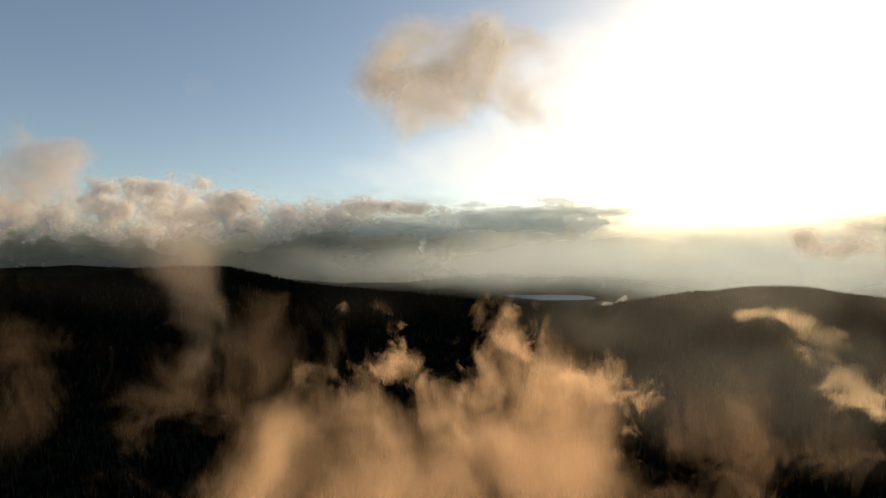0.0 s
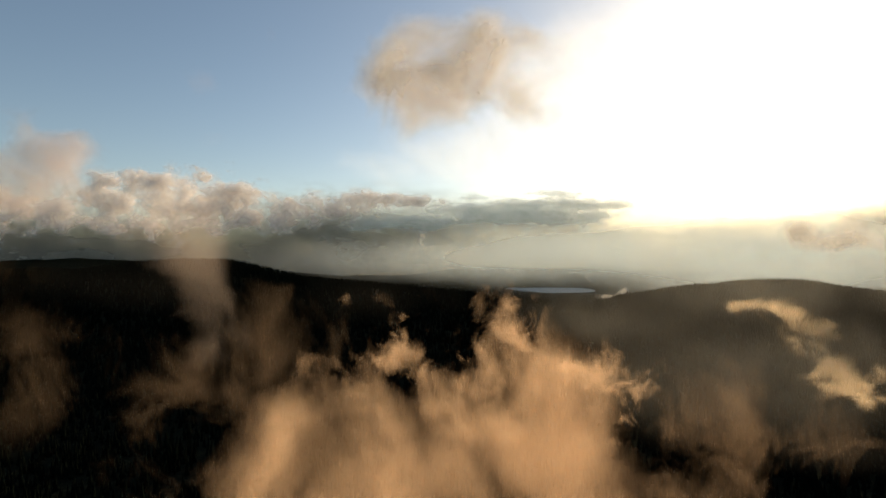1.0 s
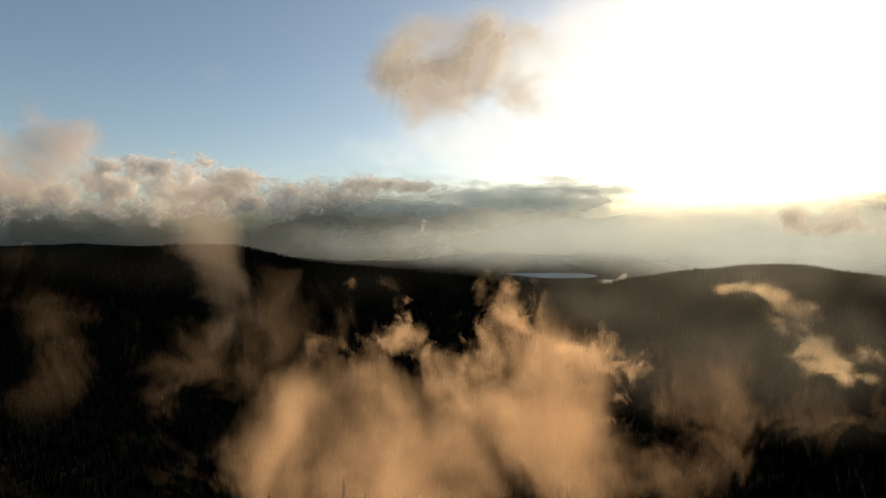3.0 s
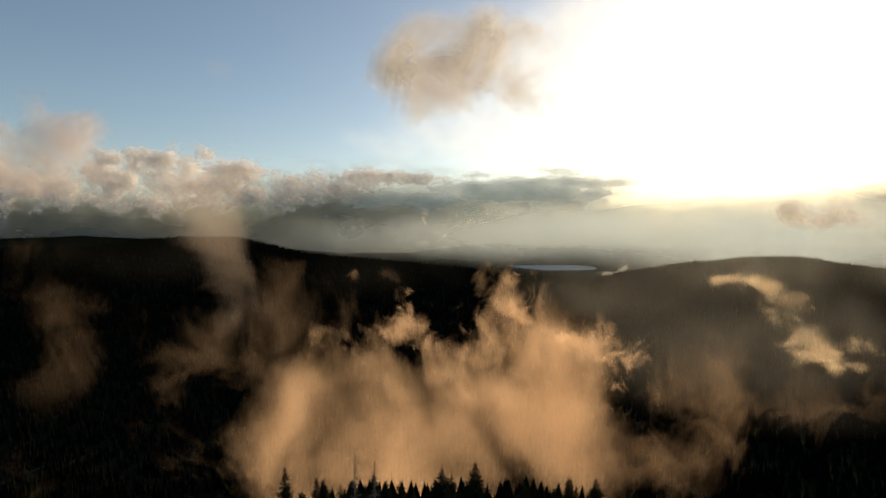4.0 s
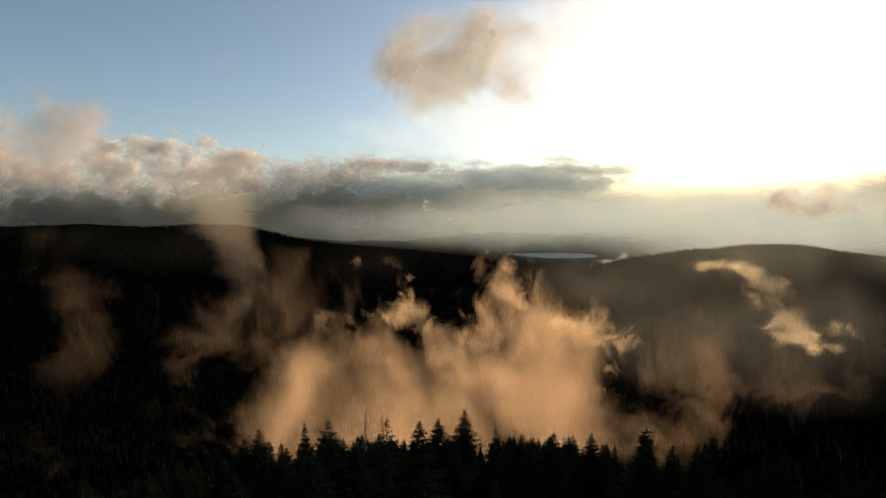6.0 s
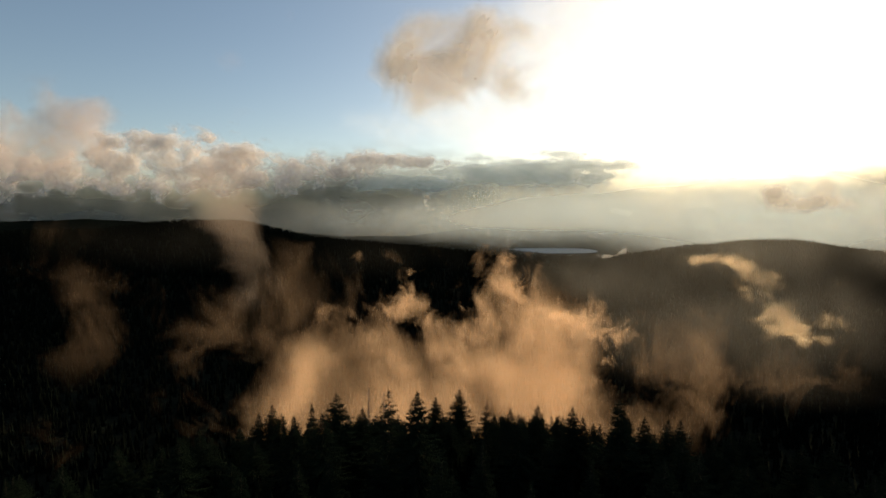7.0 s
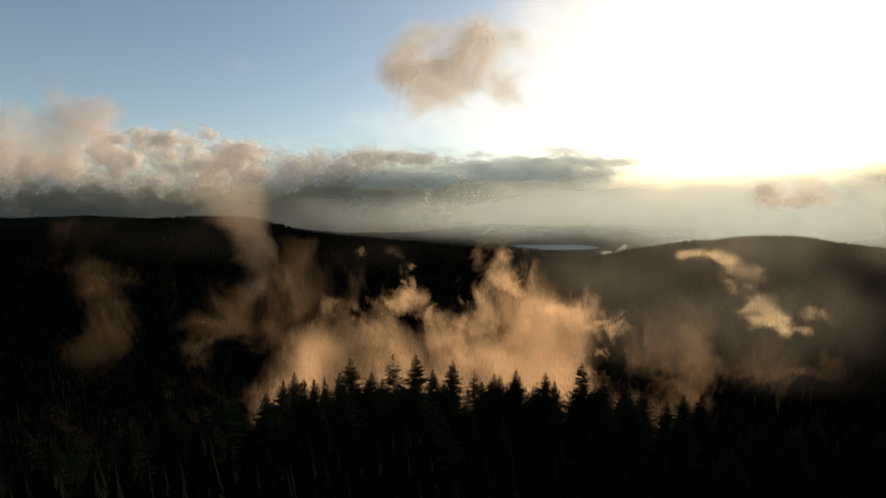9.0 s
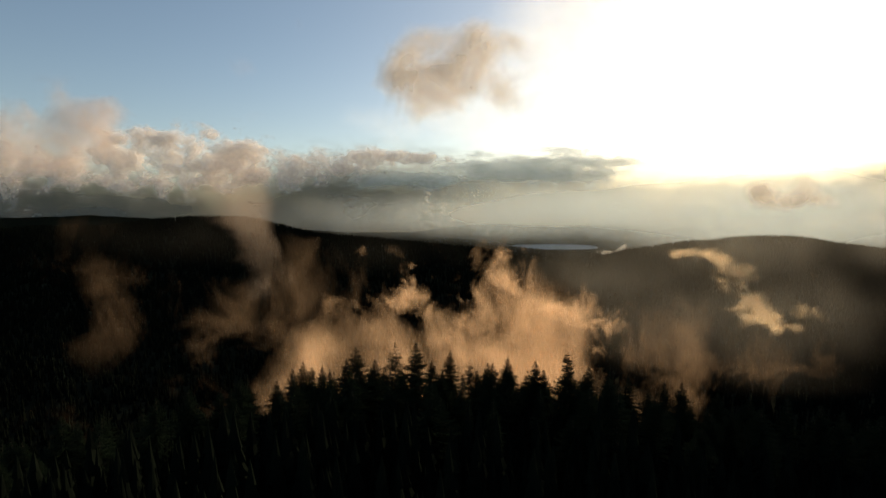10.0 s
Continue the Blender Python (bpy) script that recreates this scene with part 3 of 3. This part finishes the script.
CUMULUS_LOBES = (
    ((-5.0, 200.0, 178.8), (25.5, 16, 17.5), 1),
    ((13.1, 204.0, 182.8), (29.2, 16, 22.7), 0.9),
    ((-20.2, 198.0, 174.4), (17.4, 14, 15.8), 0.9),
    ((5.1, 198.0, 166.9), (23.7, 14, 12.7), 0.9),
    ((-36.7, 198.0, 168.2), (12, 10, 7.6), 0.7),
    ((23.6, 206.0, 197.6), (26.1, 14, 13.1), 0.7),
    ((34.2, 206.0, 171.8), (26.2, 14, 22.9), 0.45),
    ((-10.1, 200.0, 156.1), (25.6, 12, 11.2), 0.45),
    ((-10.2, 202.0, 194.8), (16, 12, 8.99), 0.6),
)
vapour_body("cumulus", CUMULUS_LOBES, CUMULUS, 14, 1.6, "ragged small cumulus with a brown core and white sunlit edges", "cloud")

RIDGE_CUMULUS_LOBES = (
    ((-603.8, 700.0, 227.3), (90.2, 50, 65.2), 1),
    ((-556.9, 700.0, 256.2), (60.1, 45, 35), 1),
    ((-688.1, 700.0, 219.0), (120, 50, 75.3), 1),
    ((-598.0, 700.0, 285.2), (26, 30, 20), 0.8),
    ((-617.9, 705.0, 177.9), (91.1, 40, 36.4), 0.6),
    ((-632.2, 690.0, 106.1), (49.7, 30, 23.9), 0.5),
    ((-541.6, 705.0, 177.8), (50.6, 30, 40.5), 0.5),
)
vapour_body("ridge_cumulus", RIDGE_CUMULUS_LOBES, SOFT_CLOUD, 14, 7, "soft pinkish cumulus drifting over the ridge", "cloud")

SUN_WISP_LOBES = (
    ((109.7, 150.0, 143.3), (4.11, 6, 6.17), 1),
    ((104.3, 150.0, 146.4), (3.08, 6, 2.57), 0.6),
)
vapour_body("sun_wisp", SUN_WISP_LOBES, FAINT, 4, 1.2, "faint grey shred of cloud before the sun glow", "cloud")

SKY_SHREDS_LOBES = (
    ((-148.8, 300.0, 210.1), (20.7, 10, 13.5), 1),
    ((-141.9, 300.0, 173.4), (16.7, 10, 10.4), 1),
    ((-226.2, 300.0, 241.7), (23.3, 10, 8.28), 0.7),
    ((-30.0, 300.0, 249.1), (12.4, 10, 6.18), 0.6),
    ((-109.4, 300.0, 239.6), (13.4, 10, 7.23), 0.5),
)
vapour_body("sky_shreds", SKY_SHREDS_LOBES, FAINT, 4, 2.4, "faint grey shreds of cloud high in the sky", "cloud")

LOW_CUMULUS_LOBES = (
    ((311.1, 430.0, 123.4), (25.7, 16, 17.6), 1),
    ((336.2, 430.0, 114.5), (30.5, 14, 10.8), 0.9),
    ((367.2, 430.0, 117.1), (30.5, 14, 13.5), 0.9),
    ((289.4, 430.0, 119.7), (16.3, 12, 10.8), 0.6),
    ((371.9, 430.0, 135.3), (40.5, 14, 14.9), 0.8),
)
vapour_body("low_cumulus", LOW_CUMULUS_LOBES, CUMULUS, 8, 3, "small ragged cloud lit through near the horizon", "cloud")

HILL_MIST_LOBES = (
    ((670.3, 1980.0, -57.8), (88, 30, 20.9), 1),
    ((727.8, 1980.0, -34.5), (32.4, 30, 25.5), 1),
    ((589.5, 1980.0, -74.1), (37.1, 30, 11.6), 0.8),
    ((1067.0, 1990.0, -0.2), (27.9, 30, 18.6), 0.8),
)
vapour_body("hill_mist", HILL_MIST_LOBES, FAR_SHRED, 4, 4, "bright patch of mist behind the hill crest", "mist")

FAR_PUFF_LOBES = (
    ((-159.8, 3600.0, 241.0), (66.9, 60, 54.4), 1),
    ((-201.8, 3600.0, 170.0), (92.1, 60, 54.4), 0.8),
)
vapour_body("far_puff", FAR_PUFF_LOBES, FAR_SHRED, 4, 9, "tiny sunlit puff of cloud over the far valley", "cloud")

FAR_SHREDS_LOBES = (
    ((646.6, 3600.0, 249.2), (125, 50, 29.2), 0.9),
    ((1063.9, 3600.0, 211.5), (134, 50, 50.1), 0.9),
    ((875.9, 3600.0, 265.8), (91.9, 50, 41.8), 0.6),
    ((689.2, 3600.0, 123.9), (66.9, 50, 20.9), 0.8),
    ((249.8, 3600.0, 307.6), (33.4, 50, 25.1), 0.7),
)
vapour_body("far_shreds", FAR_SHREDS_LOBES, FAR_SHRED, 4, 9, "small sunlit cloud shreds under the grey bank", "cloud")

HEAPED_BANK_LOBES = (
    ((-2373.2, 4440.0, 572.7), (825, 110, 309), 1),
    ((-3012.2, 4430.0, 649.0), (463, 110, 283), 1),
    ((-1915.5, 4460.0, 626.0), (466, 110, 259), 1),
    ((-3602.8, 4420.0, 520.2), (720, 110, 257), 0.95),
    ((-2599.2, 4480.0, 794.4), (728, 90, 146), 0.95),
    ((-1193.0, 4470.0, 549.2), (570, 100, 166), 1),
    ((-779.0, 4480.0, 627.5), (337, 90, 104), 1),
    ((-519.3, 4480.0, 648.0), (285, 90, 88.2), 1),
    ((-1550.7, 4450.0, 470.3), (620, 100, 186), 0.9),
    ((-4389.5, 4430.0, 521.6), (826, 110, 387), 1),
    ((-182.0, 4480.0, 627.1), (311, 90, 72.6), 0.9),
    ((-2676.0, 4420.0, 365.8), (772, 100, 185), 0.4),
)
vapour_body("heaped_bank", HEAPED_BANK_LOBES, BANK_CLOUD, 9, 12, "heaped pale cloud bank lying along the horizon", "cloud")

GREY_BANK_LOBES = (
    ((-476.3, 4560.0, 452.4), (1e+03, 50, 190), 1),
    ((316.2, 4560.0, 531.0), (1.06e+03, 50, 179), 1),
    ((1001.4, 4560.0, 541.0), (685, 50, 158), 1),
    ((1553.2, 4560.0, 593.2), (369, 40, 84.3), 1),
    ((1055.0, 4570.0, 699.7), (369, 30, 42.2), 0.8),
    ((1318.3, 4560.0, 425.2), (317, 40, 106), 0.6),
)
vapour_body("grey_bank", GREY_BANK_LOBES, GREY_CLOUD, 6, 13, "long grey cloud with a thin bright top edge", "cloud")

STRATUS_CLOUD_LOBES = (
    ((-3527.1, 4720.0, 54.2), (2.31e+03, 60, 606), 1),
    ((-933.1, 4720.0, 164.1), (1.81e+03, 60, 604), 1),
    ((1149.2, 4720.0, 109.2), (1.81e+03, 60, 575), 1),
    ((3058.1, 4720.0, 54.6), (1.8e+03, 60, 519), 1),
    ((4682.4, 4720.0, 163.6), (1.63e+03, 60, 708), 1),
    ((-5465.9, 4720.0, 164.5), (1.93e+03, 60, 773), 1),
)
vapour_body("stratus_cloud", STRATUS_CLOUD_LOBES, SHADED_STRATUS, 5, 22, "long flat stratus, its shade put in as dark grey, reaching down to the far hills", "cloud")

FAR_VALLEY_HAZE_LOBES = (
    ((740.1, 2450.0, 133.6), (941, 50, 165), 0.95),
    ((1789.3, 2450.0, 176.1), (1.14e+03, 50, 284), 1),
    ((-87.2, 2450.0, 99.4), (944, 50, 157), 0.55),
    ((1736.5, 2450.0, 19.7), (712, 50, 171), 0.8),
)
vapour_body("far_valley_haze", FAR_VALLEY_HAZE_LOBES, FAR_HAZE, 3, 24, "pale haze lying over the far valley", "haze")

LAKE_HAZE_LOBES = (
    ((681.4, 2250.0, -0.2), (919, 80, 144), 0.27),
    ((1855.6, 2250.0, 52.5), (1.1e+03, 80, 209), 0.8),
)
vapour_body("lake_haze", LAKE_HAZE_LOBES, FAR_HAZE, 2, 24, "thin haze lying before the lake and far hills", "haze")

# Thicker toward the sun: the density stands in for glow scattered forward.
HILL_HAZE_LOBES = (
    ((617.1, 1050.0, 40.7), (285, 40, 99.1), 0.68),
    ((924.8, 1050.0, 47.0), (321, 40, 111), 0.74),
    ((321.3, 1050.0, -34.1), (236, 40, 99.5), 0.55),
)
vapour_body("hill_haze", HILL_HAZE_LOBES, SUN_TINTED_HAZE, 2, 12, "thin warm haze in front of the sunlit hill", "haze")

SLOPE_HAZE_LOBES = (
    ((425.1, 700.0, -23.6), (218, 30, 92.2), 0.36),
    ((625.0, 700.0, -23.4), (217, 30, 100), 0.45),
)
vapour_body("slope_haze", SLOPE_HAZE_LOBES, SUN_TINTED_HAZE, 2, 9, "thin warm haze over the sunward slope", "haze")

VALLEY_HAZE_LOBES = (
    ((335.8, 430.0, -18.8), (183, 20, 72), 0.52),
    ((186.3, 430.0, 3.3), (105, 20, 60.9), 0.45),
    ((337.5, 400.0, -58.8), (157, 20, 31.3), 0.28),
)
vapour_body("valley_haze", VALLEY_HAZE_LOBES, SUN_TINTED_HAZE, 2, 7, "thin warm haze between the knoll and the sunward hill", "haze")

RIDGE_HAZE_LOBES = (
    ((-689.4, 900.0, 59.4), (451, 30, 96.7), 0.22),
    ((-152.1, 900.0, 27.4), (354, 30, 85.7), 0.25),
)
vapour_body("ridge_haze", RIDGE_HAZE_LOBES, SUN_TINTED_HAZE, 2, 14, "faint haze in front of the dark long ridge", "haze")

# Thin cloud, partly added to widen and soften the glow round the sun.
HIGH_VEIL_LOBES = (
    ((113.2, 3300.0, 811.5), (877, 150, 324), 0.9),
    ((719.6, 3300.0, 1168.3), (645, 150, 531), 1),
    ((1018.5, 3300.0, 1541.0), (642, 150, 340), 0.9),
    ((-574.3, 3300.0, 717.7), (611, 150, 191), 0.5),
)
vapour_body("high_glow_veil", HIGH_VEIL_LOBES, GLOW_VEIL, 3, 24, "thin white veil of high cloud beside the sun, widening its glow", "cloud")
